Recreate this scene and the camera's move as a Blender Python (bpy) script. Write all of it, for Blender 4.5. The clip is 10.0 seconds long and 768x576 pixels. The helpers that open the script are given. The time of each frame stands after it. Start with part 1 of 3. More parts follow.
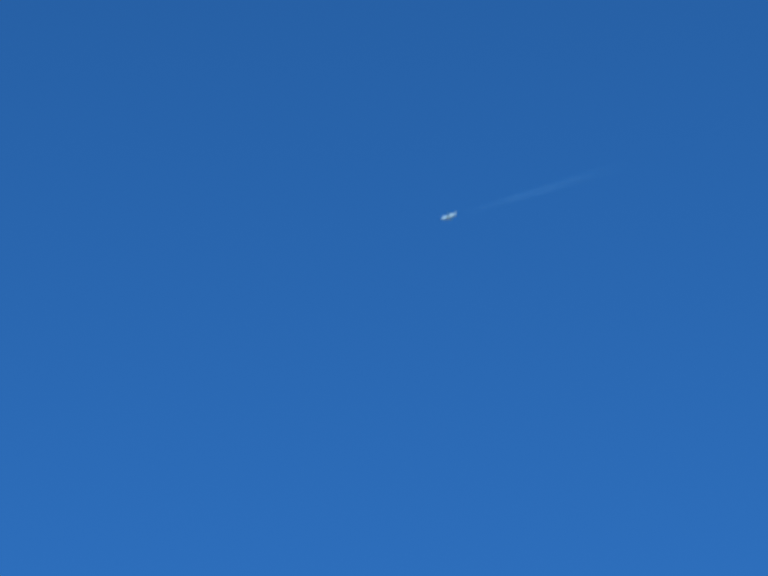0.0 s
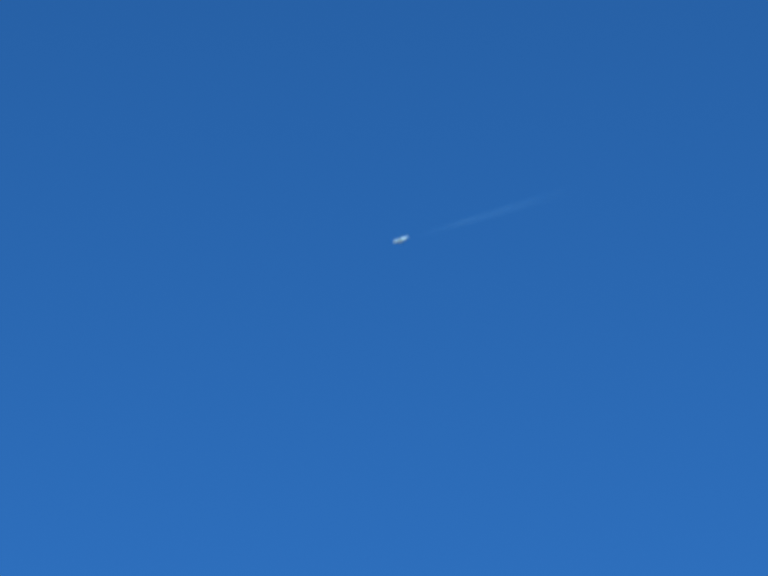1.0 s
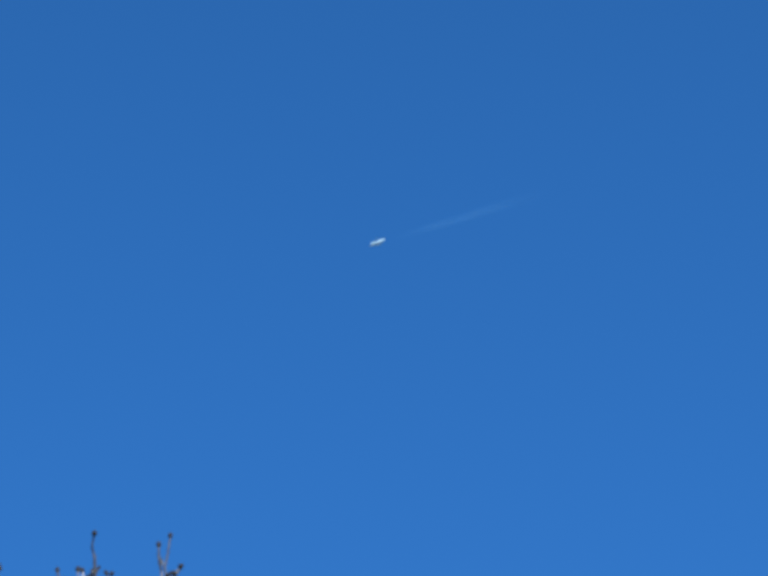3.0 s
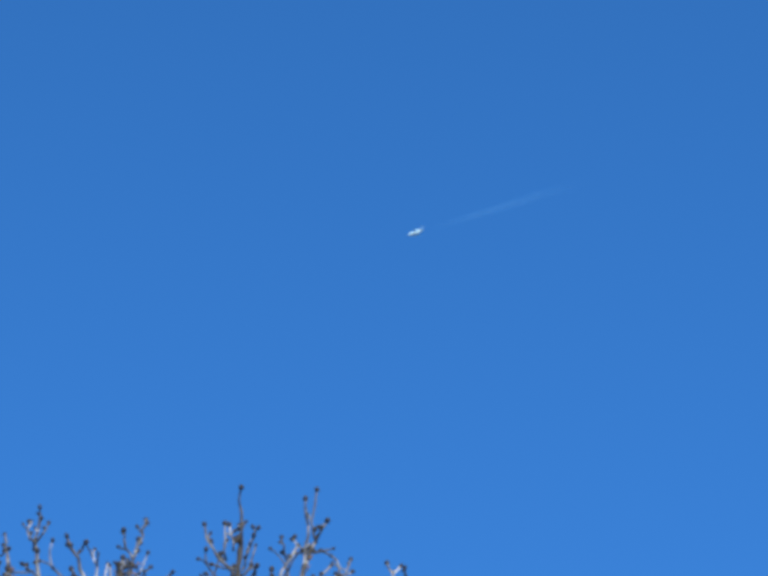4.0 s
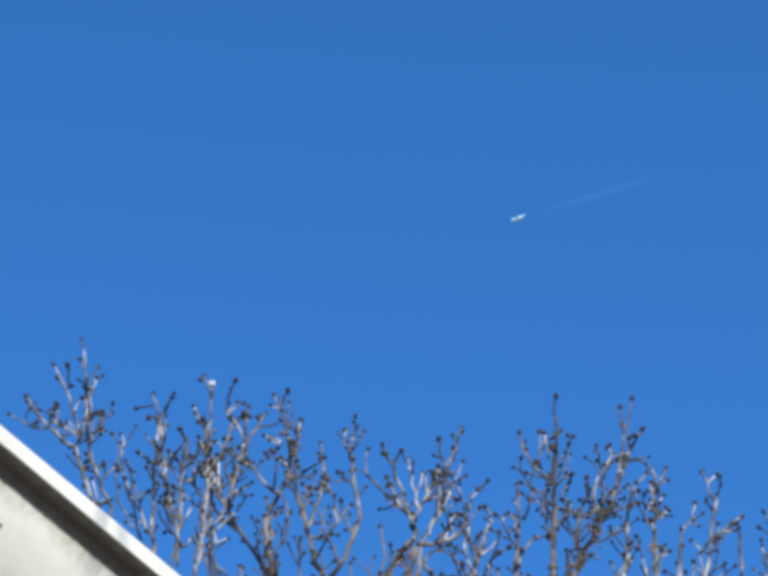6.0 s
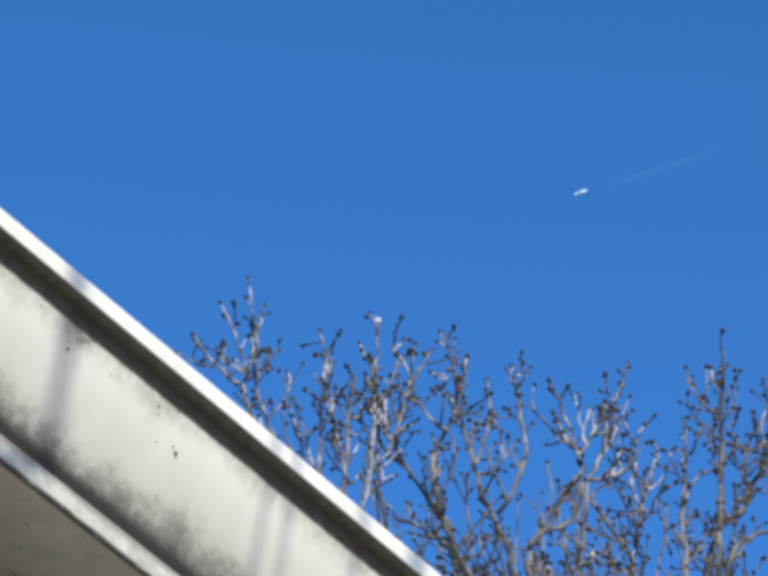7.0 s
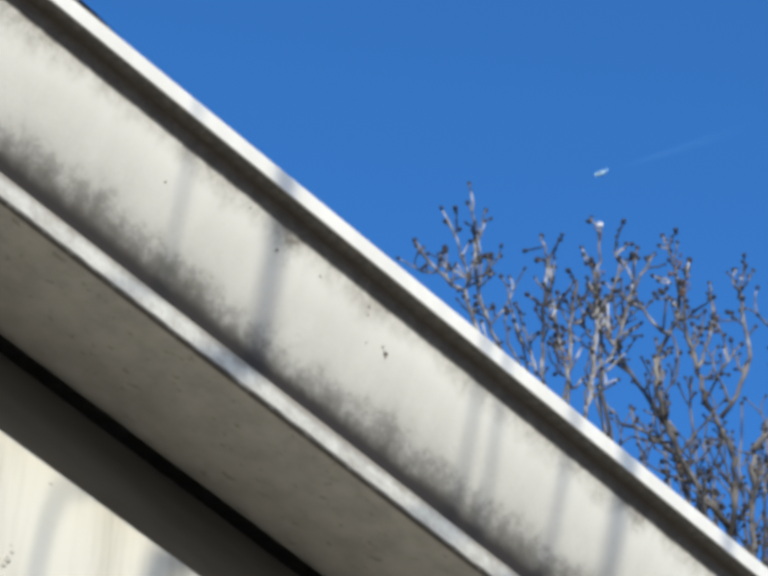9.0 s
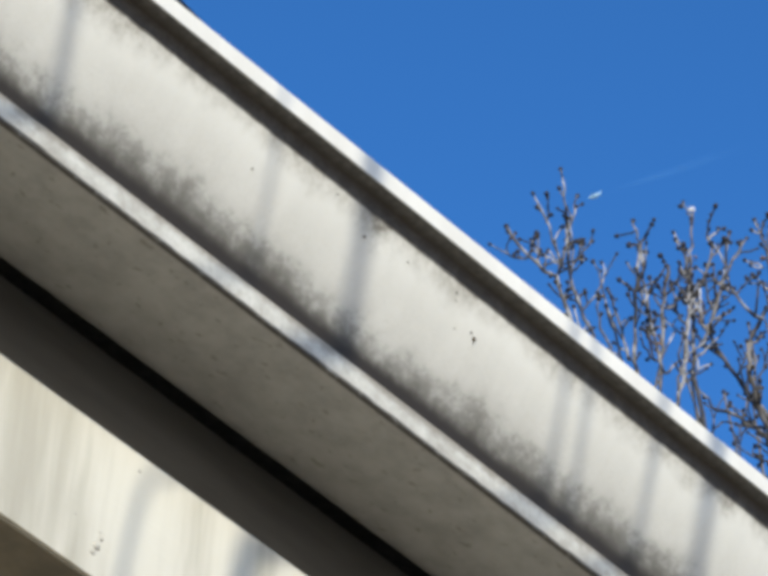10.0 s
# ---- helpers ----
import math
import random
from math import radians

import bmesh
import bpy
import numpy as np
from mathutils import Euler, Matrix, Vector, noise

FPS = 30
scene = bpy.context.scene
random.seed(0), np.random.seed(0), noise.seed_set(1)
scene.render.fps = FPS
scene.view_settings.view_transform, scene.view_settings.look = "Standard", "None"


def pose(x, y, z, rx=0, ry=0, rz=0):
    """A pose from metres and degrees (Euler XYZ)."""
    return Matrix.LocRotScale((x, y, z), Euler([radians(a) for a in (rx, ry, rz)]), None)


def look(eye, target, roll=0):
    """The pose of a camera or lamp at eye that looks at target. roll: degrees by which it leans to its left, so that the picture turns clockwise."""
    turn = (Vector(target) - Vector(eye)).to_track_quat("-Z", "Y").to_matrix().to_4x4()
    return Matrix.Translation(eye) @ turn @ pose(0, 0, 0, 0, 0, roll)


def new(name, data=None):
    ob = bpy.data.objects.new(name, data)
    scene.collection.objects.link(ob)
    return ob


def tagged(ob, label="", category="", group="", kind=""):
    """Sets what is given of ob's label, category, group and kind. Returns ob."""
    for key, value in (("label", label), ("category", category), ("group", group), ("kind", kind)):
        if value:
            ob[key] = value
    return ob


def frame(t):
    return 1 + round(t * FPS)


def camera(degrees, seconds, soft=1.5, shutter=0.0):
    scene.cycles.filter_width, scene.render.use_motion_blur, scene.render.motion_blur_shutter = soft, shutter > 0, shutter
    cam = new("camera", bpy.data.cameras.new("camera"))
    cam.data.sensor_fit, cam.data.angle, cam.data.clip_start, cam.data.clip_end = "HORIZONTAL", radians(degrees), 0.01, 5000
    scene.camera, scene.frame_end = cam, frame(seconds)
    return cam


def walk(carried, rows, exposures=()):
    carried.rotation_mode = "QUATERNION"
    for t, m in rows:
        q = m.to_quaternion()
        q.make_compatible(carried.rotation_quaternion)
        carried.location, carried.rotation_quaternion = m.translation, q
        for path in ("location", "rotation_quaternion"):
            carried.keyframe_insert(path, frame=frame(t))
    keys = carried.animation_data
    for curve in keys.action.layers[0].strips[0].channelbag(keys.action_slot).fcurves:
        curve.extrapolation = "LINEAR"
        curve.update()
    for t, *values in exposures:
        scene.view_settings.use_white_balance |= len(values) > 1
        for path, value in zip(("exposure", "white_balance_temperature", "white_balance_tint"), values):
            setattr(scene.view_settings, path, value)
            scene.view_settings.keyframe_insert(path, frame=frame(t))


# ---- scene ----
EYE_HEIGHT = 1.6


def aim(yaw, lift, roll, x, y, z):
    """Pose of the hand-held camera: turn to the left, lift above the level and lean, in degrees, and its small drift."""
    turn = (Matrix.Rotation(radians(yaw), 4, "Z") @ Matrix.Rotation(radians(90 + lift), 4, "X")
            @ Matrix.Rotation(radians(roll), 4, "Z"))
    return Matrix.Translation((x, y, EYE_HEIGHT + z)) @ turn


cam = camera(9.0, 10.0, soft=4.7)
walk(cam, [(t, aim(*row)) for t, *row in (
    (0.0, -18.757, 42.824, -5.448, -0.0084, -0.0091, 0.0127),
    (0.5, -18.202, 42.732, -5.102, -0.0084, -0.0091, 0.0127),
    (1.0, -17.686, 42.716, -4.780, -0.0084, -0.0091, 0.0127),
    (1.5, -17.155, 42.717, -4.449, -0.0084, -0.0091, 0.0127),
    (2.0, -16.438, 42.594, -4.003, -0.0084, -0.0091, 0.0127),
    (2.5, -15.481, 42.348, -3.414, -0.0084, -0.0091, 0.0127),
    (2.7, -15.037, 42.216, -3.113, -0.0084, -0.0091, 0.0127),
    (3.8, -12.554, 41.592, -1.701, -0.0084, -0.0091, 0.0127),
    (4.0, -12.057, 41.532, -1.363, -0.0084, -0.0091, 0.0127),
    (4.5, -10.859, 41.307, -0.574, -0.0084, -0.0091, 0.0127),
    (5.0, -9.653, 41.067, 0.111, -0.0084, -0.0091, 0.0127),
    (5.5, -8.399, 40.800, 0.933, -0.0084, -0.0091, 0.0127),
    (6.8, -5.246, 39.841, 2.610, -0.0157, -0.0033, 0.0059),
    (7.0, -4.741, 39.693, 2.838, -0.0161, -0.0019, 0.0039),
    (7.5, -3.627, 39.340, 3.407, -0.0093, 0.0005, 0.0002),
    (8.0, -2.663, 38.977, 3.908, -0.0001, -0.0017, 0.0021),
    (8.5, -1.940, 38.672, 4.262, 0.0025, -0.0038, 0.0046),
    (9.0, -1.384, 38.448, 4.458, -0.0037, 0.0000, 0.0001),
    (9.5, -0.791, 38.287, 4.693, -0.0066, 0.0019, -0.0022),
    (10.0, 0.000, 38.200, 5.000, 0.0000, 0.0000, 0.0000))],
    exposures=((0.0, -0.12, 6250, 10), (2.7, -0.04, 6300, 10), (3.8, 0.29, 6500, 11), (5.0, 0.25, 6530, 11.5), (5.7, 0.21, 6600, 12),
               (6.8, 0.20, 6700, 13), (8.5, 0.12, 6700, 13), (10.0, 0.09, 6700, 13)))

# ---- light ----
SUN = Vector((0.100, -0.867, 0.488)).normalized()
world = bpy.data.worlds.new("sky")
scene.world = world
world.use_nodes = True
wn, wl = world.node_tree.nodes, world.node_tree.links
wn.clear()
sky = wn.new("ShaderNodeTexSky")
sky.sky_type, sky.sun_disc = "NISHITA", False
sky.sun_elevation, sky.sun_rotation = math.asin(SUN.z), math.atan2(SUN.x, SUN.y)
sky.altitude, sky.air_density, sky.dust_density, sky.ozone_density = 200, 1.0, 4.0, 3.0
# clear, deep winter blue
deep = wn.new("ShaderNodeMix")
deep.data_type, deep.blend_type = "RGBA", "MULTIPLY"
deep.inputs[0].default_value = 1.0
# the blue pales evenly towards the horizon
up = wn.new("ShaderNodeSeparateXYZ")
wl.new(wn.new("ShaderNodeTexCoord").outputs["Generated"], up.inputs[0])
pale = wn.new("ShaderNodeMapRange")
pale.inputs[2].default_value = 0.54
wl.new(up.outputs[2], pale.inputs[0])
blue = wn.new("ShaderNodeMix")
blue.data_type = "RGBA"
blue.inputs[6].default_value, blue.inputs[7].default_value = (0.95, 1.04, 1.25, 1), (0.335, 1.04, 1.72, 1)
# and whitens around the sun
near_sun = wn.new("ShaderNodeVectorMath")
near_sun.operation = "DOT_PRODUCT"
near_sun.inputs[1].default_value = SUN
wl.new(up.inputs[0].links[0].from_socket, near_sun.inputs[0])
aureole = wn.new("ShaderNodeMapRange")
for i, v in enumerate((-0.1, 0.9, 1.0, 0.55)):
    aureole.inputs[i + 1].default_value = v
wl.new(near_sun.outputs["Value"], aureole.inputs[0])
depth = wn.new("ShaderNodeMath")
depth.operation = "MULTIPLY"
wl.new(pale.outputs[0], depth.inputs[0])
wl.new(aureole.outputs[0], depth.inputs[1])
wl.new(depth.outputs[0], blue.inputs[0])
wl.new(blue.outputs[2], deep.inputs[7])
back = wn.new("ShaderNodeBackground")
glow = wn.new("ShaderNodeMapRange")
for i, v in enumerate((0.54, 0.76, 0.149, 0.107)):
    glow.inputs[i + 1].default_value = v
wl.new(up.outputs[2], glow.inputs[0])
wl.new(glow.outputs[0], back.inputs[1])
out = wn.new("ShaderNodeOutputWorld")
wl.new(sky.outputs[0], deep.inputs[6])
wl.new(deep.outputs[2], back.inputs[0])
wl.new(back.outputs[0], out.inputs[0])

sun = new("sun", bpy.data.lights.new("sun", "SUN"))
sun.data.energy, sun.data.angle, sun.data.color = 5.0, radians(0.53), (0.905, 0.893, 0.735)
sun.matrix_world = look(SUN * 60, (0, 0, 0))


# ---- materials ----
class Nodes:
    """Short notation for a node material."""

    def __init__(self, name):
        self.mat = bpy.data.materials.new(name)
        self.mat.use_nodes = True
        self.tree = self.mat.node_tree
        self.tree.nodes.clear()
        self.end = self.tree.nodes.new("ShaderNodeOutputMaterial")

    def node(self, kind, **values):
        made = self.tree.nodes.new("ShaderNode" + kind)
        for key, value in values.items():
            if key == "operation":
                made.operation = value
            elif key == "blend":
                made.blend_type = value
        return made

    def link(self, a, b):
        self.tree.links.new(a, b)

    def coords(self, scale=(1, 1, 1)):
        c, m = self.node("TexCoord"), self.node("Mapping")
        m.inputs["Scale"].default_value = scale
        self.link(c.outputs["Object"], m.inputs["Vector"])
        return m.outputs["Vector"]

    def noise(self, vector, scale, detail=4.0, rough=0.55):
        n = self.node("TexNoise")
        n.inputs["Scale"].default_value, n.inputs["Detail"].default_value = scale, detail
        n.inputs["Roughness"].default_value = rough
        self.link(vector, n.inputs["Vector"])
        return n.outputs["Fac"]

    def band(self, value, lo, hi, a=0.0, b=1.0):
        """value from lo to hi mapped smoothly to a to b."""
        m = self.node("MapRange")
        m.interpolation_type = "SMOOTHSTEP"
        for i, v in enumerate((lo, hi, a, b)):
            m.inputs[i + 1].default_value = v
        self.link(value, m.inputs[0])
        return m.outputs[0]

    def math(self, operation, a, b):
        m = self.node("Math", operation=operation)
        m.use_clamp = False
        for i, v in enumerate((a, b)):
            if isinstance(v, (int, float)):
                m.inputs[i].default_value = v
            else:
                self.link(v, m.inputs[i])
        return m.outputs[0]

    def mix(self, fac, a, b):
        m = self.node("Mix")
        m.data_type = "RGBA"
        for i, v in ((0, fac), (6, a), (7, b)):
            if isinstance(v, (int, float)):
                m.inputs[i].default_value = v
            elif isinstance(v, tuple):
                m.inputs[i].default_value = (*v, 1)
            else:
                self.link(v, m.inputs[i])
        return m.outputs[2]

    def finish(self, colour, rough=0.6, metal=0.0, bump=None, strength=0.2, distance=0.002, specular=0.5):
        b = self.node("BsdfPrincipled")
        b.inputs["Roughness"].default_value, b.inputs["Metallic"].default_value = rough, metal
        b.inputs["Specular IOR Level"].default_value = specular
        if isinstance(colour, tuple):
            b.inputs["Base Color"].default_value = (*colour, 1)
        else:
            self.link(colour, b.inputs["Base Color"])
        if bump is not None:
            n = self.node("Bump")
            n.inputs["Strength"].default_value, n.inputs["Distance"].default_value = strength, distance
            self.link(bump, n.inputs["Height"])
            self.link(n.outputs[0], b.inputs["Normal"])
        self.link(b.outputs[0], self.end.inputs[0])
        return self.mat


def gutter_paint():
    """Chalky aged enamel with grime where water stands and drips: over the bead, in patches, and with painted shade
    under the lip.
    """
    m = Nodes("weathered white gutter enamel")
    v = m.coords()
    split = m.node("SeparateXYZ")
    m.link(v, split.inputs[0])
    y, z = split.outputs[1], split.outputs[2]
    patch = m.math("SUBTRACT", m.noise(m.coords((1.0, 0.6, 0.6)), 16.0, 3.0), 0.5)
    blotch = m.math("SUBTRACT", m.noise(v, 75.0, 3.0, 0.6), 0.5)
    speck = m.noise(v, 480.0, 4.0, 0.7)
    mid = m.noise(v, 150.0, 4.0, 0.65)
    streak = m.noise(m.coords((1.0, 0.10, 0.10)), 38.0, 4.0, 0.6)
    wob = m.math("ADD", m.math("MULTIPLY", patch, 0.026), m.math("MULTIPLY", blotch, 0.016))
    zz = m.math("ADD", z, wob)
    face = m.band(z, 0.0195, 0.0215)
    grit = m.band(m.math("ADD", m.math("MULTIPLY", speck, 0.5), m.math("MULTIPLY", mid, 0.5)), 0.38, 0.60)
    # aged white, faintly streaked
    c = m.mix(m.band(streak, 0.35, 0.75), (0.640, 0.632, 0.610), (0.605, 0.597, 0.574))
    c = m.mix(m.band(m.math("ADD", speck, m.math("MULTIPLY", blotch, 0.4)), 0.62, 0.80, 0.0, 0.35), c, (0.33, 0.30, 0.25))
    # brown algae below the lip
    high = m.math("MULTIPLY", m.band(zz, 0.0850, 0.1125), m.math("ADD", m.math("MULTIPLY", grit, 0.34), 0.46))
    high = m.math("MULTIPLY", high, m.band(z, 0.1124, 0.1118))
    c = m.mix(high, c, (0.135, 0.112, 0.078))
    # dark brown spots on the face below the lip
    x = split.outputs[0]
    for place, wide, low, dark in ((1.657, 0.020, 0.078, 0.32), (2.000, 0.024, 0.090, 0.50)):
        off = m.node("Math", operation="ABSOLUTE")
        m.link(m.math("ADD", m.math("ADD", x, place), m.math("MULTIPLY", blotch, 0.02)), off.inputs[0])
        brown_spot = m.math("MULTIPLY", m.band(off.outputs[0], wide, 0.003), m.math("MULTIPLY", m.band(zz, low, 0.110), m.band(z, 0.1124, 0.1118)))
        c = m.mix(m.math("MULTIPLY", brown_spot, m.math("ADD", m.math("MULTIPLY", grit, 0.4), dark)), c, (0.050, 0.040, 0.025))
    # soot over the bead: a veil that thins upwards and breaks into grains, and a black line at its foot
    veil = m.math("POWER", m.band(zz, 0.0730, 0.0310), 1.9)
    grains = m.band(m.math("SUBTRACT", veil, m.math("MULTIPLY", grit, 0.8)), -0.70, 0.40)
    soot = m.math("MULTIPLY", m.math("ADD", m.math("MULTIPLY", veil, 0.66), m.math("MULTIPLY", m.math("MULTIPLY", grains, 0.34), m.band(veil, 0.0, 0.30))), face)
    c = m.mix(m.math("MULTIPLY", soot, 0.93), c, (0.042, 0.036, 0.028))
    film = m.math("MULTIPLY", m.math("MULTIPLY", m.band(zz, 0.0920, 0.0340), face), m.math("ADD", m.math("MULTIPLY", grit, 0.16), 0.17))
    c = m.mix(film, c, (0.075, 0.066, 0.052))
    crease = m.math("MULTIPLY", m.band(m.math("ADD", z, m.math("MULTIPLY", wob, 0.22)), 0.0400, 0.0310), face)
    c = m.mix(m.math("MULTIPLY", crease, 0.95), c, (0.024, 0.019, 0.015))
    # dull, smudged bead, its shading towards the top edge painted in
    smudge_shading = m.math("ADD", m.math("MULTIPLY", grit, 0.20), m.band(m.math("ADD", patch, m.math("MULTIPLY", blotch, 0.5)), -0.15, 0.18, 0.34, 0.60))
    smudge_shading = m.math("ADD", smudge_shading, m.band(z, 0.0105, 0.0205, 0.0, 0.55))
    c = m.mix(m.math("MULTIPLY", m.band(z, 0.0215, 0.0200), smudge_shading), c, (0.20, 0.182, 0.158))
    # the lip is a slightly darker white than the face
    c = m.mix(m.band(z, 0.1125, 0.1132), c, m.mix(m.band(streak, 0.3, 0.7), (0.585, 0.565, 0.54), (0.53, 0.51, 0.485)))
    # soot under the lip and just below it, with the lip's shade painted in
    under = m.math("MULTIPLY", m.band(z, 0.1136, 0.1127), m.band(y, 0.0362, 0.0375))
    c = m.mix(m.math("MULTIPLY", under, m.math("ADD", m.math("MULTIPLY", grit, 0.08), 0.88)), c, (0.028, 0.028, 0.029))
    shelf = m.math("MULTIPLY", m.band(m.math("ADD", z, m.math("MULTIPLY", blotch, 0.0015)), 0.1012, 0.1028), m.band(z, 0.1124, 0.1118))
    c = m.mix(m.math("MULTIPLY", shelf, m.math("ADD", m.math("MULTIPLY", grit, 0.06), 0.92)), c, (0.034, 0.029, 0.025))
    # shade painted grey into the spotted trough floor, black along its drip edge
    shade_grey = m.mix(m.band(m.noise(m.coords((0.7, 1.0, 1.0)), 45.0, 4.0, 0.65), 0.3, 0.7), (0.168, 0.168, 0.166), (0.228, 0.228, 0.222))
    shade_grey = m.mix(m.band(m.noise(m.coords((0.6, 1.2, 1.0)), 130.0, 2.0, 0.5), 0.63, 0.71, 0.0, 0.65), shade_grey, (0.085, 0.078, 0.066))
    c = m.mix(m.math("MULTIPLY", m.math("MAXIMUM", m.band(z, 0.0024, 0.0014), m.band(y, -0.0600, -0.0650)), 0.90), c, shade_grey)
    drip = m.math("MULTIPLY", m.band(m.math("ADD", z, m.math("MULTIPLY", blotch, 0.004)), 0.0038, 0.0022), m.band(y, 0.0004, 0.0018))
    c = m.mix(m.math("MULTIPLY", drip, m.band(mid, 0.25, 0.5, 0.55, 0.97)), c, (0.030, 0.025, 0.020))
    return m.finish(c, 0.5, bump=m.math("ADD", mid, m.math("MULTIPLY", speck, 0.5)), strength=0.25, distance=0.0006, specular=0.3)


def painted_board(name, light, dark):
    m = Nodes(name)
    v = m.coords((1.0, 0.3, 0.10))
    # dark streaks: stains, and soft shadow streaks put into the colour
    c = m.mix(m.band(m.noise(v, 26.0, 4.0, 0.6), 0.42, 0.68), light, dark)
    spots = m.band(m.noise(m.coords(), 60.0, 3.0, 0.7), 0.68, 0.80)
    c = m.mix(m.math("MULTIPLY", spots, 0.5), c, (0.30, 0.28, 0.24))
    return m.finish(c, 0.55, bump=m.noise(m.coords((0.15, 1, 1)), 220.0, 4.0), strength=0.2, distance=0.0008)


def mottled(name, a, b, scale, rough=0.8, bump=0.3, distance=0.004, stretch=(1, 1, 1)):
    m = Nodes(name)
    v = m.coords(stretch)
    n = m.noise(v, scale, 5.0, 0.62)
    big = m.noise(v, scale * 0.13, 3.0)
    c = m.mix(m.band(m.math("ADD", n, m.math("MULTIPLY", m.math("SUBTRACT", big, 0.5), 0.6)), 0.3, 0.72), a, b)
    return m.finish(c, rough, bump=n, strength=bump, distance=distance)


GUTTER = gutter_paint()
FASCIA = painted_board("cream fascia paint", (0.510, 0.484, 0.430), (0.345, 0.322, 0.272))
BACKING = mottled("dark grey wood", (0.118, 0.114, 0.108), (0.168, 0.163, 0.155), 30.0, 0.8, 0.3, 0.003, (0.15, 1, 1))
# the soffit's shade is put into this brown, far darker than tan
SOFFIT = mottled("tan soffit paint darkened for shade", (0.050, 0.042, 0.028), (0.085, 0.071, 0.048), 40.0)
WALL = mottled("pale stucco", (0.50, 0.46, 0.39), (0.60, 0.56, 0.48), 90.0)
SHINGLE = mottled("dark asphalt shingle", (0.045, 0.042, 0.040), (0.10, 0.092, 0.085), 160.0)
# the ground is out of view; its tan is picked for warm bounce light
GROUND = mottled("tan ground for bounce light", (0.39, 0.31, 0.218), (0.50, 0.41, 0.30), 9.0, 0.95, 0.5, 0.02)


def twig_bark():
    """Twigs differ: some old and dark, some pale and smooth, all blotched."""
    m = Nodes("grey-brown twig bark")
    v = m.coords((1, 1, 0.5))
    n, fine = m.noise(v, 42.0, 3.0, 0.65), m.noise(v, 150.0, 4.0, 0.7)
    own = m.node("NewGeometry").outputs["Random Per Island"]
    k = m.math("ADD", m.math("MULTIPLY", own, 0.46), m.math("MULTIPLY", n, 1.0))
    c = m.mix(m.band(k, 0.66, 1.06), (0.016, 0.014, 0.013), (0.44, 0.43, 0.45))
    c = m.mix(m.band(fine, 0.49, 0.68, 0.0, 0.60), c, (0.145, 0.092, 0.064))
    return m.finish(c, 0.6, bump=fine, strength=0.5, distance=0.002)


BARK = twig_bark()
OLD_BARK = mottled("dark older bark", (0.010, 0.008, 0.008), (0.165, 0.148, 0.140), 34.0, 0.85, 0.6, 0.003, (1, 1, 0.5))
TRUNK = mottled("furrowed grey bark", (0.09, 0.075, 0.06), (0.25, 0.22, 0.18), 26.0, 0.9, 0.8, 0.012, (1, 1, 0.25))
BUD = mottled("black-brown bud scales", (0.006, 0.0055, 0.007), (0.020, 0.015, 0.015), 160.0, 0.8)
SEED = mottled("rusty dry seed husks", (0.07, 0.043, 0.030), (0.21, 0.125, 0.082), 120.0, 0.85)
DUST = mottled("grey dirt splash", (0.30, 0.28, 0.25), (0.42, 0.40, 0.36), 700.0)
MUD = mottled("dried dark mud", (0.035, 0.028, 0.022), (0.07, 0.058, 0.045), 900.0)
PAPER = mottled("white fluff", (0.56, 0.55, 0.55), (0.74, 0.73, 0.72), 300.0)
# the blue of distant haze is put into the aeroplane's colours
JET = mottled("white aircraft paint tinted for haze", (0.50, 0.78, 1.0), (0.54, 0.81, 1.0), 0.8, 0.3, 0.0)
WING = mottled("wing paint tinted to the sky for haze", (0.14, 0.46, 0.92), (0.17, 0.52, 0.97), 0.8, 0.4, 0.0)
METAL = mottled("bare grey engine metal", (0.25, 0.25, 0.26), (0.34, 0.34, 0.35), 2.0, 0.4, 0.0)
GLASS = mottled("dark cockpit glazing", (0.02, 0.022, 0.025), (0.03, 0.033, 0.037), 2.0, 0.1, 0.0)


def vapour():
    """Thin ice haze: the sheet is nearly clear, uneven, and thins out towards both ends."""
    m = Nodes("thin ice vapour")
    v = m.coords()
    split = m.node("SeparateXYZ")
    m.link(v, split.inputs[0])
    x = split.outputs[0]
    n = m.noise(m.coords((0.35, 1, 1)), 0.11, 4.0)
    fade = m.math("MULTIPLY", m.band(x, -9.0, -70.0), m.band(x, -178.0, -85.0))
    a = m.math("MULTIPLY", m.math("MULTIPLY", fade, m.band(n, 0.25, 0.7, 0.35, 1.0)), 0.026)
    clear, haze, mixed = m.node("BsdfTransparent"), m.node("BsdfDiffuse"), m.node("MixShader")
    haze.inputs[0].default_value = (0.20, 0.52, 1.0, 1)
    m.link(a, mixed.inputs[0])
    m.link(clear.outputs[0], mixed.inputs[1])
    m.link(haze.outputs[0], mixed.inputs[2])
    m.link(mixed.outputs[0], m.end.inputs[0])
    return m.mat


VAPOUR = vapour()


# ---- mesh helpers ----
def mesh_of(name, bm, material, sharp=0.6):
    bmesh.ops.recalc_face_normals(bm, faces=bm.faces)
    for f in bm.faces:
        f.smooth = True
    for e in bm.edges:
        if len(e.link_faces) == 2 and e.calc_face_angle(0) > sharp:
            e.smooth = False
    me = bpy.data.meshes.new(name)
    bm.to_mesh(me)
    bm.free()
    me.materials.append(material)
    return me


def part(name, bm, material, parent, label="", sharp=0.6):
    ob = new(name, bm.mesh(name, material) if isinstance(bm, Soup) else mesh_of(name, bm, material, sharp))
    ob.parent = parent
    return tagged(ob, label)


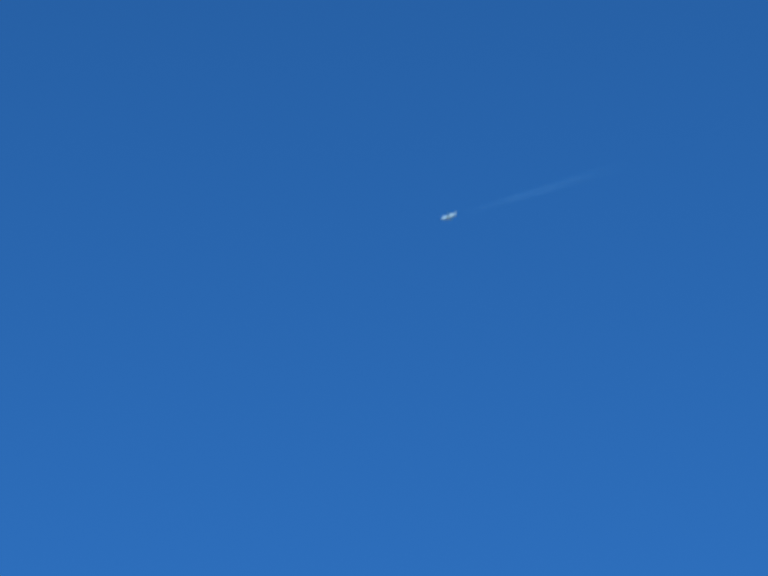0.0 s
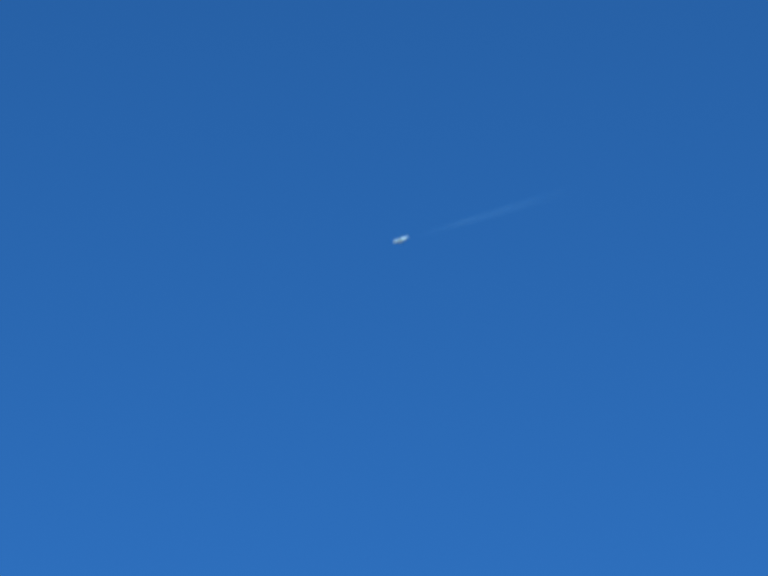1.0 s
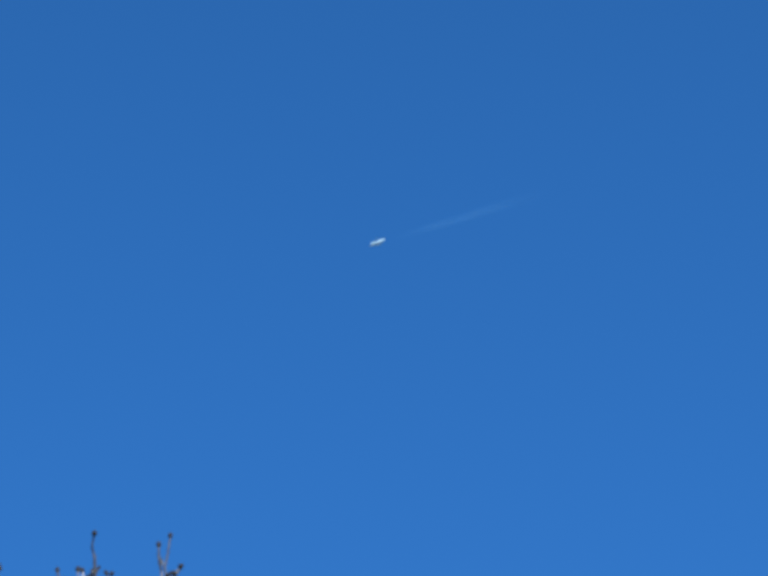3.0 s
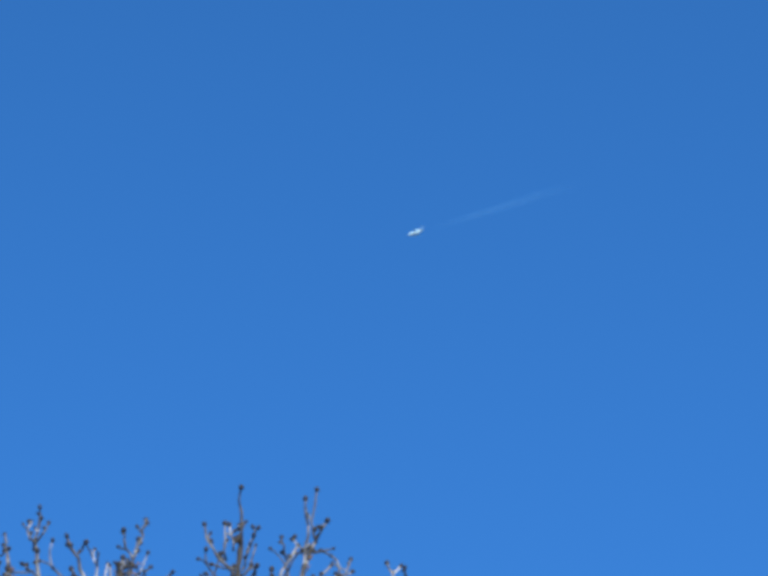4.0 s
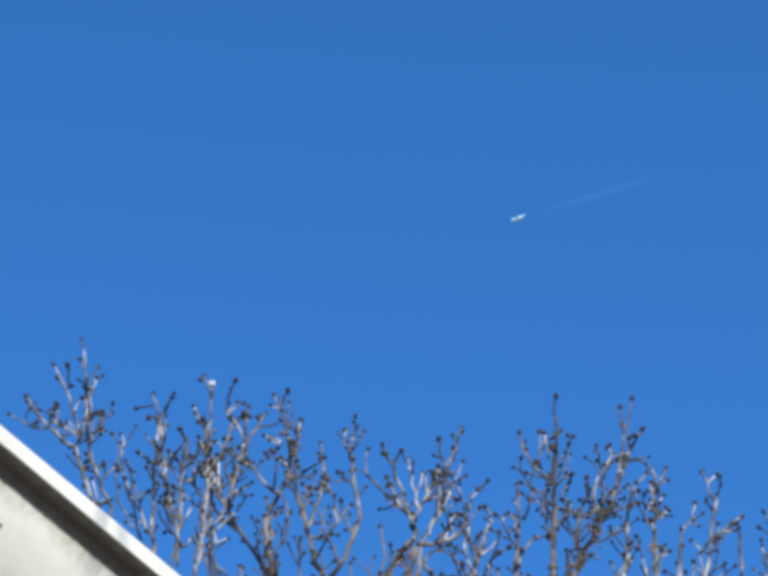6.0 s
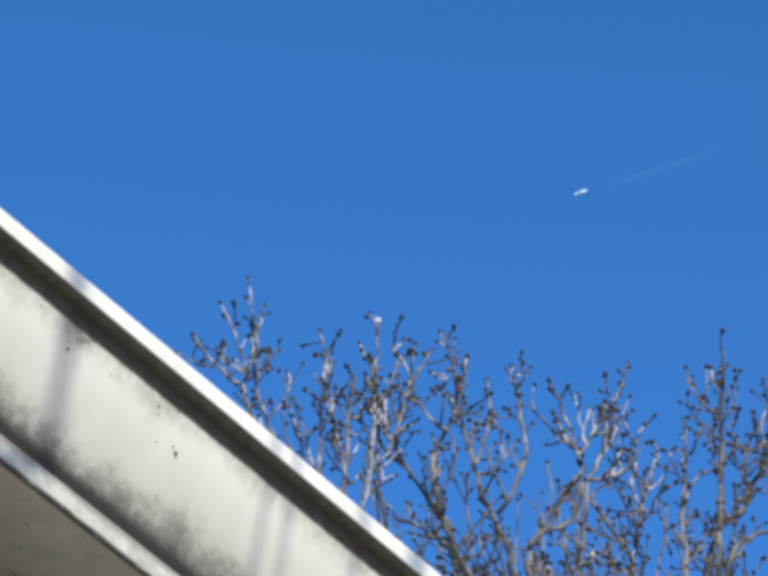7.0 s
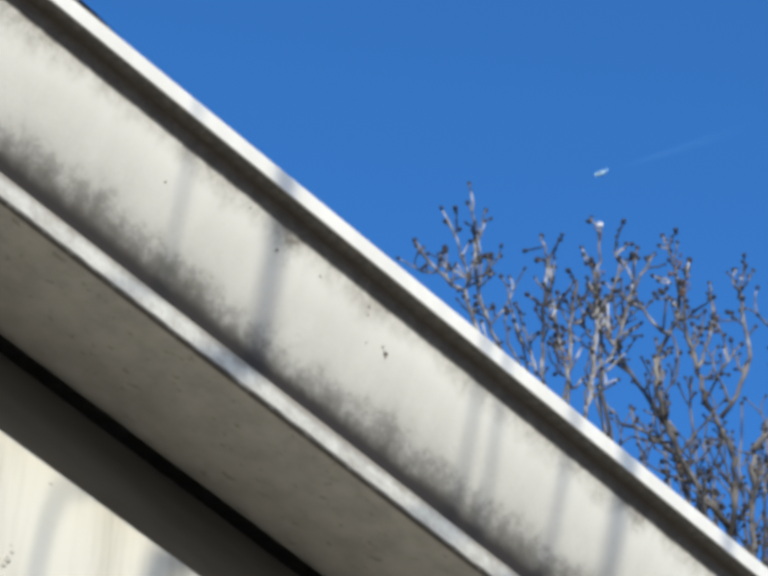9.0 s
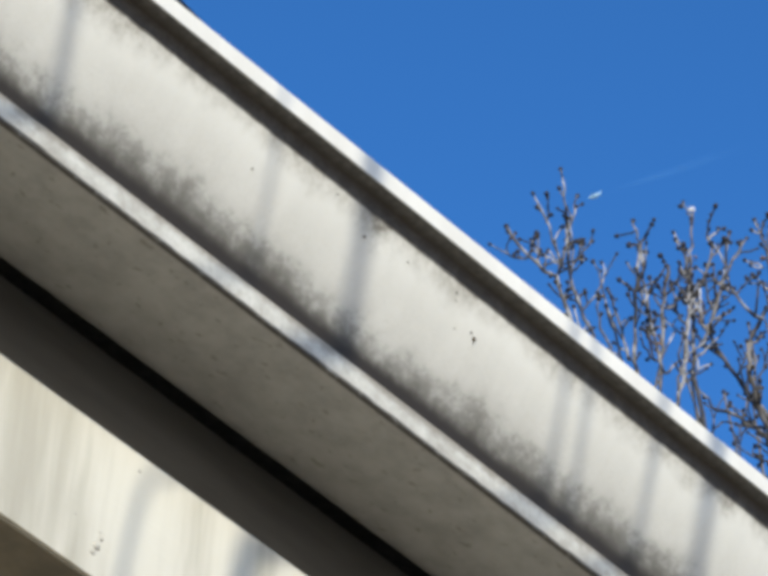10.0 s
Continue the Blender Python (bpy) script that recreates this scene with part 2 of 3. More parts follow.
def box(bm, lo, hi):
    vs = [bm.verts.new((x, y, z)) for x in (lo[0], hi[0]) for y in (lo[1], hi[1]) for z in (lo[2], hi[2])]
    for f in ((0, 1, 3, 2), (4, 6, 7, 5), (0, 4, 5, 1), (2, 3, 7, 6), (0, 2, 6, 4), (1, 5, 7, 3)):
        bm.faces.new([vs[i] for i in f])
    return bm


def bevelled_box(lo, hi, width):
    bm = box(bmesh.new(), lo, hi)
    bmesh.ops.bevel(bm, geom=bm.edges[:], offset=width, segments=2, affect="EDGES", profile=0.5)
    return bm


class Soup:
    """A mesh gathered piece by piece."""

    def __init__(self):
        self.verts, self.faces = [], []

    def tube(self, points, radii, sides=5):
        start, side = len(self.verts), None
        for i, p in enumerate(points):
            d = (points[min(i + 1, len(points) - 1)] - points[max(i - 1, 0)]).normalized()
            if side is None:
                side = d.orthogonal().normalized()
            side = (side - d * side.dot(d)).normalized()
            other = d.cross(side)
            for k in range(sides):
                a = 2 * math.pi * k / sides
                self.verts.append(p + (side * math.cos(a) + other * math.sin(a)) * radii[i])
        for i in range(len(points) - 1):
            for k in range(sides):
                a, b = start + i * sides + k, start + i * sides + (k + 1) % sides
                self.faces.append((a, b, b + sides, a + sides))
        self.faces.append(tuple(range(start + sides - 1, start - 1, -1)))
        self.faces.append(tuple(range(len(self.verts) - sides, len(self.verts))))

    def knob(self, m, shape):
        start = len(self.verts)
        self.verts += [m @ v.co for v in shape.vertices]
        self.faces += [tuple(start + i for i in p.vertices) for p in shape.polygons]

    def mesh(self, name, material):
        me = bpy.data.meshes.new(name)
        me.from_pydata([tuple(v) for v in self.verts], [], self.faces)
        me.polygons.foreach_set("use_smooth", [True] * len(me.polygons))
        me.materials.append(material)
        return me


def tube(bm, points, radii, sides=6, cap=True):
    """A tapering round rod along points."""
    rings = []
    side = None
    for i, p in enumerate(points):
        d = (points[min(i + 1, len(points) - 1)] - points[max(i - 1, 0)]).normalized()
        if side is None:
            side = d.orthogonal().normalized()
        side = (side - d * side.dot(d)).normalized()
        other = d.cross(side)
        rings.append([bm.verts.new(p + (side * math.cos(a) + other * math.sin(a)) * radii[i])
                      for a in (2 * math.pi * k / sides for k in range(sides))])
    for a, b in zip(rings, rings[1:]):
        for k in range(sides):
            bm.faces.new((a[k], a[(k + 1) % sides], b[(k + 1) % sides], b[k]))
    if cap:
        bm.faces.new(rings[0][::-1])
        bm.faces.new(rings[-1])
    return bm


# ---- ground ----
def build_ground():
    bm = bmesh.new()
    steps = [0, 3, 7, 14, 30, 70, 200, 700, 2000, 4800]
    xs = sorted({s * k for s in steps for k in (-1, 1)})
    grid = [[bm.verts.new((x, y, -0.02 if max(abs(x), abs(y)) < 2.9 else noise.noise((x * 0.05, y * 0.05, 0)) * 0.1 - 0.1))
             for y in xs] for x in xs]
    for i in range(len(xs) - 1):
        for j in range(len(xs) - 1):
            bm.faces.new((grid[i][j], grid[i + 1][j], grid[i + 1][j + 1], grid[i][j + 1]))
    ob = new("ground", mesh_of("ground", bm, GROUND))
    tagged(ob, "unseen tan ground to the horizon, coloured for bounce light", "ground", kind="structure")


build_ground()

# ---- house: x runs along the eave, y out from the wall, z up from the gutter's bottom edge ----
EAVE_TURN = 226.63
EAVE = pose(-1.1702, 1.1054, EYE_HEIGHT + 1.75, 0, 0, EAVE_TURN)
ALONG = (-8.0, 4.5)


def extrude_profile(profile, x0, x1, pieces, sway=0.0):
    """A closed profile of (y, z) drawn along x, with its ends capped."""
    bm = bmesh.new()
    rings = []
    for i in range(pieces + 1):
        x = x0 + (x1 - x0) * i / pieces
        dy, dz = sway * noise.noise((x * 1.7, 0, 3)), sway * noise.noise((x * 1.3, 7, 0))
        rings.append([bm.verts.new((x, y + dy, z + dz)) for y, z in profile])
    n = len(profile)
    for a, b in zip(rings, rings[1:]):
        for k in range(n):
            bm.faces.new((a[k], a[(k + 1) % n], b[(k + 1) % n], b[k]))
    bm.faces.new(rings[0][::-1])
    bm.faces.new(rings[-1])
    return bm


def gutter_profile():
    """Sheet-metal gutter with a folded lip, an ogee face and a bead along its foot; a closed skin 1.5 mm thick."""
    outer = [(0.0365, 0.1262), (0.0380, 0.1270), (0.0465, 0.1270), (0.0480, 0.1258), (0.0480, 0.1134), (0.0470, 0.1124),
             (0.0376, 0.1120), (0.0370, 0.1112)]
    for i in range(1, 17):
        u = i / 17
        w = u * u * (3 - 2 * u) * 0.6 + u * 0.4
        outer.append((0.0370 - 0.0410 * w, 0.1112 - 0.0872 * u))
    outer += [(-0.0042, 0.0232), (-0.0035, 0.0215), (0.0000, 0.0208), (0.0028, 0.0196), (0.0040, 0.0170), (0.0042, 0.0090),
              (0.0040, 0.0030), (0.0032, 0.0010), (0.0016, 0.0002), (-0.0030, 0.0003), (-0.0060, 0.0003),
              (-0.0690, 0.0000), (-0.0780, 0.0010), (-0.0842, 0.0034), (-0.0878, 0.0074), (-0.0894, 0.0124), (-0.0896, 0.0170), (-0.0896, 0.1180)]
    pts = [Vector(p) for p in outer]
    inner = []
    for i, p in enumerate(pts):
        d = (pts[min(i + 1, len(pts) - 1)] - pts[max(i - 1, 0)]).normalized()
        inner.append(p + Vector((d.y, -d.x)) * 0.0015)
    return [tuple(p) for p in pts + inner[::-1]]


def build_gutter():
    g = new("gutter")
    g.matrix_world = EAVE
    tagged(g, "white metal ogee gutter with dark grime along the eave", "gutter")
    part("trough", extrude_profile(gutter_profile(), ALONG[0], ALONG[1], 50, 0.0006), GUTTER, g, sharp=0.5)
    for x in ALONG:
        bm = extrude_profile([(0.036, 0.118), (0.036, 0.108), (-0.004, 0.024), (0.002, 0.002), (-0.08, 0.002), (-0.081, 0.118)],
                             x - 0.001 if x < 0 else x + 0.0005, x - 0.0005 if x < 0 else x + 0.001, 1)
        part("end_cap", bm, GUTTER, g)
    # flecks of mud dried on the face
    for along, up, size in ((1.762, 0.081, 0.0017), (1.758, 0.083, 0.0009), (1.691, 0.092, 0.0008), (1.558, 0.079, 0.0008), (1.735, 0.096, 0.0009),
                            (1.737, 0.092, 0.0007), (1.570, 0.106, 0.0010), (1.745, 0.079, 0.0006), (1.653, 0.088, 0.0012), (1.622, 0.098, 0.0007)):
        u = (0.1112 - up) / 0.0872
        out = 0.0370 - 0.0410 * (u * u * (3 - 2 * u) * 0.6 + u * 0.4)
        bm = bmesh.new()
        bmesh.ops.create_icosphere(bm, subdivisions=1, radius=size, matrix=Matrix.Translation((-along, out, up)) @ Matrix.Diagonal((1.0, 0.6, 1.15, 1)))
        part("mud_fleck", bm, MUD, g, sharp=2.0)
    return g


def build_house():
    h = new("house")
    h.matrix_world = EAVE
    tagged(h, "single-storey house with cream fascia and shaded eave", "house")
    x0, x1 = ALONG[0] + 0.1, ALONG[1] - 0.1
    part("fascia", bevelled_box((x0, -0.1030, -0.1640), (x1, -0.0835, -0.0610), 0.0012), FASCIA, h, "cream-painted fascia board")
    part("backing_board", bevelled_box((x0, -0.1500, -0.1400), (x1, -0.1280, 0.0365), 0.0012), BACKING, h, "dark board behind the gutter")
    part("soffit", bevelled_box((x0, -0.62, -0.1664), (x1, -0.0850, -0.1643), 0.0004), SOFFIT, h, "tan soffit, its shade put into a dark brown")
    ground = -(EYE_HEIGHT + 1.75) - 0.12
    bm = bmesh.new()
    box(bm, (x0 + 0.4, -0.82, ground), (x1 - 0.4, -0.60, -0.1666))
    box(bm, (x0 + 0.4, -7.2, ground), (x1 - 0.4, -7.0, -0.1666))
    box(bm, (x0 + 0.4, -7.0, ground), (x0 + 0.6, -0.82, -0.1666))
    box(bm, (x1 - 0.6, -7.0, ground), (x1 - 0.4, -0.82, -0.1666))
    part("wall", bm, WALL, h)
    ridge = 0.13 + 3.8 * math.tan(radians(20))
    prof = [(-0.030, 0.1245), (-0.028, 0.1330), (-3.9, ridge + 0.02), (-7.75, 0.140), (-7.75, 0.125), (-3.9, ridge - 0.12), (-0.2, 0.1245)]
    part("roof", extrude_profile(prof, x0, x1, 1), SHINGLE, h, "dark asphalt shingle roof")
    for along, up, size in ((1.571, -0.143, 0.0030), (1.574, -0.136, 0.0019), (1.569, -0.148, 0.0022), (1.552, -0.131, 0.0007), (1.598, -0.073, 0.0011), (1.573, -0.132, 0.0009)):
        spot = bmesh.new()
        bmesh.ops.create_icosphere(spot, subdivisions=1, radius=size, matrix=Matrix.Translation((-along, -0.0834, up)) @ Matrix.Diagonal((1.2, 0.25, 0.9, 1)))
        part("dirt_fleck", spot, DUST, h, sharp=2.0)
    flap = [(-1.25, 0.1700), (-1.34, 0.1706), (-1.440, 0.1696), (-1.462, 0.1704), (-1.492, 0.1688), (-1.514, 0.1650)]
    bm = bmesh.new()
    for y in (0.012, 0.015):
        for x, z in flap:
            bm.verts.new((x, y, z))
        for x, z in flap:
            bm.verts.new((x, -0.060, 0.138 + (z - 0.156) * 0.2 + (0.003 if y > 0.013 else 0)))
    bm.verts.ensure_lookup_table()
    n = len(flap)
    for k in range(n - 1):
        bm.faces.new([bm.verts[i] for i in (k, k + 1, n + k + 1, n + k)])
        bm.faces.new([bm.verts[2 * n + i] for i in (k + 1, k, n + k, n + k + 1)])
        bm.faces.new([bm.verts[i] for i in (k + 1, k, 2 * n + k, 2 * n + k + 1)])
    part("roofing_flap", bm, SHINGLE, h, "lifted dark roofing edge")
    return h


build_house()
build_gutter()


# ---- trees ----
def curve(a, b, bend, steps):
    """Points from a to b that start out along bend and turn up to b."""
    mid = a + bend
    return [a * (1 - u) ** 2 + mid * 2 * u * (1 - u) + b * u * u for u in (i / steps for i in range(steps + 1))]


def rough_line(points, amount, rng):
    return [points[0]] + [p + Vector([rng.uniform(-amount, amount) for _ in range(3)]) for p in points[1:-1]] + [points[-1]]


def bud_at(buds, path, size):
    buds.append((path[-1], (path[-1] - path[-2]).normalized(), size))


def end_fork(soup, buds, p, axis, tips, r, rng):
    """Short twigs that part at p and each end in a bud."""
    for tip in tips:
        path = curve(p, tip, axis * (tip - p).length * 0.3 + (tip - p) * 0.3, 4)
        soup.tube(path, [r * (1 - 0.07 * k) for k in range(5)])
        bud_at(buds, path, rng.uniform(0.75, 1.2))


def shoots(soup, buds, husks, line, radii, rng, reach, depth, start, top):
    """Side shoots at the knots of a stem: short spurs, and long ones that kink, branch and fork at their end."""
    turn = rng.uniform(0, 6.28)
    for i in range(max(1, int(start * len(line))), len(line) - 1):
        p, r = line[i], radii[i]
        axis = (line[i + 1] - line[i - 1]).normalized()
        turn += rng.uniform(1.2, 2.4)
        for side in range(rng.choice((0, 1, 1, 2) if i > 0.6 * len(line) else (0, 1, 1, 2)) if depth else rng.choice((0, 1, 1))):
            away = Matrix.Rotation(turn + side * math.pi, 3, axis) @ axis.orthogonal().normalized()
            u = i / len(line)
            long = depth > 0 and rng.random() < (0.50 if u < 0.62 else 0.20)
            ln = reach * rng.uniform(0.6, 1.3) * (1.2 - 0.6 * u) if long else rng.choice((rng.uniform(0.008, 0.022), rng.uniform(0.015, 0.06)))
            way = away * rng.uniform(0.45, 0.85) + axis * 0.45 + Vector((0, 0, rng.uniform(0.2, 0.55)))
            room = top - rng.uniform(0.006, 0.05) - p.z
            rise = way.z - 0.8 * way.y
            if rise * ln > room:
                ln = max(ln * 0.15, min(ln, room / max(rise, 0.05)))
            tip = p + way * ln
            steps = 6 if long else 3
            path = rough_line(curve(p, tip, (away * 0.6 + axis * 0.4) * ln * 0.4, steps), ln * (0.045 if long else 0.03), rng)
            r0 = min(r * 0.8, 0.0030 if long else rng.uniform(0.0017, 0.0027))
            rr = [r0 + (max(r0 * 0.62, 0.0018) - r0) * k / steps for k in range(steps + 1)]
            soup.tube(path, rr)
            if long:
                way = (path[-1] - path[-2]).normalized()
                across = Matrix.Rotation(rng.uniform(0, 6.28), 3, way) @ way.orthogonal().normalized()
                twig = min(rng.uniform(0.03, 0.065), max(top - tip.z, 0.006), ln * 0.7)
                ends = [tip + (way * 0.6 + Vector((0, 0, 0.4)) + across * rng.uniform(0.35, 0.7) * k).normalized() * twig * rng.uniform(0.6, 1.2)
                        for k in ((-1, 1) if rng.random() < 0.8 else (0.2,))]
                end_fork(soup, buds, tip, way, ends, rr[-1] * 0.95, rng)
                shoots(soup, buds, husks, path, rr, rng, ln * 0.5, depth - 1, 0.3, top)
            else:
                bud_at(buds, path, rng.uniform(0.6, 1.1))
            if rng.random() < (0.06 if depth else 0.02):
                husks.append(p + away * 0.006)


def bud_mesh():
    bm = bmesh.new()
    bmesh.ops.create_icosphere(bm, subdivisions=1, radius=0.0045)
    for v in bm.verts:
        v.co.z *= 1.55 if v.co.z > 0 else 1.0
        v.co.x *= 1.0 + 0.15 * math.sin(v.co.z * 900)
    return mesh_of("bud", bm, BUD, 2.0)


def through_point(a, mid, b, steps):
    """Points of the plain curve from a through mid to b."""
    return curve(a, b, mid * 2 - (a + b) * 0.5 - a, steps)


def build_crown_tree():
    """The bare tree behind the house: trunk, limbs, and boughs whose forks and tips are given on the plane y = 7, seen from the eye."""
    rng = random.Random(11)
    foot = Vector((1.15, 7.35, 0.0))
    eye = Vector((0, 0, EYE_HEIGHT))
    tree = new("bare_tree")
    tree.matrix_world = Matrix.Translation(foot)
    tagged(tree, "leafless tree with grey twigs and dark knobby buds", "tree", "bare trees")
    fork = Vector((-0.05, -0.15, 3.9))
    trunk = rough_line(curve(Vector((0, 0, -0.25)), fork, Vector((0.1, 0.05, 2.0)), 10), 0.03, rng)
    part("trunk", tube(bmesh.new(), trunk, [0.16 - 0.007 * i + (0.07 if i == 0 else 0) for i in range(11)], 14), TRUNK, tree, "furrowed grey trunk", 1.0)
    hubs = [Vector((0.10 + 0.27 * i, 7.05 + 0.12 * math.sin(2.3 * i), 6.36 + 0.05 * math.cos(1.9 * i))) - foot for i in range(8)]
    for h in hubs:
        line = rough_line(curve(fork, h, Vector(((h.x - fork.x) * 0.75, (h.y - fork.y) * 0.75, (h.z - fork.z) * 0.35)), 9), 0.03, rng)
        part("limb", tube(bmesh.new(), line, [0.055 * (0.80 ** i) + 0.0015 for i in range(10)], 9), TRUNK, tree, sharp=1.0)
    buds, husks, stems = [], [], []

    def stem(line, r0, r1, reach, depth, top, bare=0.08):
        soup = Soup()
        n = len(line) - 1
        radii = [(r0 + (r1 - r0) * i / n) * rng.uniform(0.82, 1.22) for i in range(n + 1)]
        soup.tube(line, radii, 7)
        shoots(soup, buds, husks, line, radii, rng, reach, depth, bare, top)
        part("branch", soup, OLD_BARK if r0 > 0.0043 else BARK, tree)

    def root(p, r):
        """A stem that rises from the nearest hub to p."""
        h = min(hubs, key=lambda q: (q - p).length)
        line = rough_line(curve(h, p, Vector(((p.x - h.x) * 0.75, (p.y - h.y) * 0.5, (p.z - h.z) * 0.3)), 10), 0.008, rng)
        stem(line, r * 1.35, r, 0.13, 1, p.z + 0.05)

    def bough(depth, *branches):
        starts = [(b[1], b[2]) for b in branches]
        for mm, *xz in branches:
            lean = rng.uniform(-0.10, 0.10) if mm < 3.3 else 0.0
            bow = rng.uniform(-0.05, 0.05)
            a, mid, b = [eye + (Vector((xz[i], 7.0, xz[i + 1])) - eye) * ((depth + k) / 7.0) - foot
                         for i, k in ((0, 0.0), (2, lean * 0.4 + bow), (4, lean))]
            length = (mid - a).length + (b - mid).length
            n = max(4, round(length / 0.026))
            line = rough_line(through_point(a, mid, b, n), 0.0034, rng)
            r = mm * 0.001
            going_on = any(math.hypot(xz[4] - x, xz[5] - z) < 0.012 for x, z in starts)
            stem(line, r, r * (0.86 if going_on else 0.68), 0.075 if mm > 3 else 0.04, 1 if mm > 2.9 else 0, max(a.z, b.z) - (0.0 if going_on else 0.012), 0.12)
            if not going_on:
                bud_at(buds, line, rng.uniform(0.95, 1.35))
            if not any((q - a).length < 0.10 for q in stems):
                root(a, r)
            stems.extend(line)

    bough(7.05,
          (3.6, 0.388, 7.039, 0.344, 7.152, 0.326, 7.301), (2.2, 0.326, 7.301, 0.319, 7.358, 0.309, 7.426),
          (4.0, 0.363, 7.019, 0.339, 7.095, 0.314, 7.169), (3.6, 0.314, 7.169, 0.267, 7.200, 0.216, 7.277),
          (2.6, 0.314, 7.169, 0.309, 7.240, 0.261, 7.360), (2.4, 0.316, 7.177, 0.328, 7.243, 0.325, 7.312),
          (2.2, 0.288, 7.296, 0.291, 7.331, 0.286, 7.363), (2.2, 0.327, 7.283, 0.337, 7.314, 0.343, 7.365),
          (2.4, 0.332, 7.235, 0.341, 7.247, 0.353, 7.261), (2.4, 0.445, 6.973, 0.417, 7.093, 0.379, 7.212),
          (2.6, 0.452, 6.991, 0.429, 7.084, 0.408, 7.151), (2.3, 0.421, 7.015, 0.397, 7.074, 0.393, 7.127))
    bough(6.90,
          (3.6, 0.473, 6.910, 0.460, 7.088, 0.465, 7.266), (2.2, 0.465, 7.266, 0.455, 7.292, 0.449, 7.317),
          (2.2, 0.465, 7.266, 0.477, 7.295, 0.487, 7.324), (3.0, 0.517, 6.971, 0.486, 7.102, 0.466, 7.249),
          (2.4, 0.459, 7.154, 0.447, 7.163, 0.429, 7.175), (2.2, 0.466, 7.258, 0.454, 7.261, 0.443, 7.258),
          (3.4, 0.512, 6.926, 0.511, 7.105, 0.517, 7.219), (2.2, 0.517, 7.219, 0.510, 7.228, 0.502, 7.241),
          (2.5, 0.519, 7.118, 0.535, 7.134, 0.541, 7.155), (4.2, 0.545, 6.897, 0.558, 7.100, 0.544, 7.269),
          (2.2, 0.544, 7.254, 0.536, 7.264, 0.529, 7.281))
    bough(7.15,
          (3.8, 0.570, 6.978, 0.565, 7.112, 0.557, 7.215), (2.6, 0.557, 7.215, 0.558, 7.284, 0.558, 7.348),
          (2.2, 0.557, 7.343, 0.547, 7.356, 0.537, 7.362), (3.0, 0.563, 7.146, 0.594, 7.231, 0.587, 7.294),
          (2.3, 0.587, 7.294, 0.592, 7.330, 0.600, 7.368), (2.4, 0.589, 7.289, 0.604, 7.312, 0.617, 7.317),
          (3.0, 0.584, 7.036, 0.610, 7.153, 0.628, 7.309))
    bough(7.15,
          (3.6, 0.598, 7.071, 0.623, 7.200, 0.660, 7.299), (4.6, 0.707, 6.897, 0.646, 6.985, 0.585, 7.087),
          (3.6, 0.585, 7.087, 0.575, 7.125, 0.553, 7.168), (4.8, 0.758, 6.767, 0.721, 6.822, 0.703, 6.897),
          (3.6, 0.731, 6.796, 0.684, 6.867, 0.612, 6.897), (2.6, 0.612, 6.897, 0.597, 6.917, 0.575, 6.954))
    bough(6.95,
          (5.2, 0.758, 6.767, 0.699, 6.891, 0.671, 7.005), (4.4, 0.675, 7.002, 0.674, 7.064, 0.691, 7.113),
          (4.0, 0.691, 7.113, 0.709, 7.177, 0.702, 7.251), (2.8, 0.702, 7.251, 0.692, 7.296, 0.674, 7.344),
          (2.2, 0.686, 7.313, 0.693, 7.340, 0.698, 7.360), (3.2, 0.707, 7.177, 0.717, 7.241, 0.725, 7.291),
          (3.4, 0.691, 7.113, 0.654, 7.149, 0.626, 7.203), (2.4, 0.702, 7.000, 0.707, 7.051, 0.698, 7.113),
          (2.4, 0.692, 7.232, 0.683, 7.240, 0.670, 7.243), (6.0, 0.808, 6.694, 0.773, 6.742, 0.758, 6.767),
          (6.2, 0.758, 6.665, 0.753, 6.728, 0.758, 6.767))
    bough(7.10,
          (6.4, 0.808, 6.607, 0.817, 6.758, 0.813, 6.855), (6.0, 0.813, 6.855, 0.783, 6.923, 0.759, 6.982),
          (5.0, 0.764, 6.982, 0.732, 7.088, 0.713, 7.235), (3.2, 0.745, 7.039, 0.765, 7.115, 0.771, 7.191),
          (2.4, 0.771, 7.191, 0.767, 7.217, 0.764, 7.242), (2.6, 0.767, 6.982, 0.796, 7.057, 0.825, 7.106),
          (2.4, 0.726, 7.154, 0.748, 7.182, 0.772, 7.210))
    bough(7.10,
          (4.6, 0.790, 6.933, 0.830, 7.022, 0.840, 7.097), (3.8, 0.840, 7.097, 0.829, 7.169, 0.820, 7.226),
          (2.4, 0.820, 7.226, 0.809, 7.248, 0.808, 7.279), (2.2, 0.820, 7.226, 0.825, 7.267, 0.827, 7.314),
          (2.4, 0.820, 7.226, 0.833, 7.251, 0.844, 7.281), (2.4, 0.788, 7.045, 0.800, 7.086, 0.771, 7.162))
    bough(6.85,
          (5.6, 0.855, 6.612, 0.850, 6.783, 0.850, 6.865), (5.6, 0.850, 6.865, 0.864, 6.889, 0.885, 6.912),
          (4.6, 0.885, 6.912, 0.896, 6.965, 0.935, 7.039), (4.2, 0.938, 7.038, 0.943, 7.064, 0.936, 7.086),
          (3.4, 0.936, 7.086, 0.912, 7.169, 0.879, 7.254), (2.4, 0.901, 7.216, 0.908, 7.226, 0.915, 7.246),
          (3.0, 0.931, 7.097, 0.906, 7.134, 0.889, 7.179))
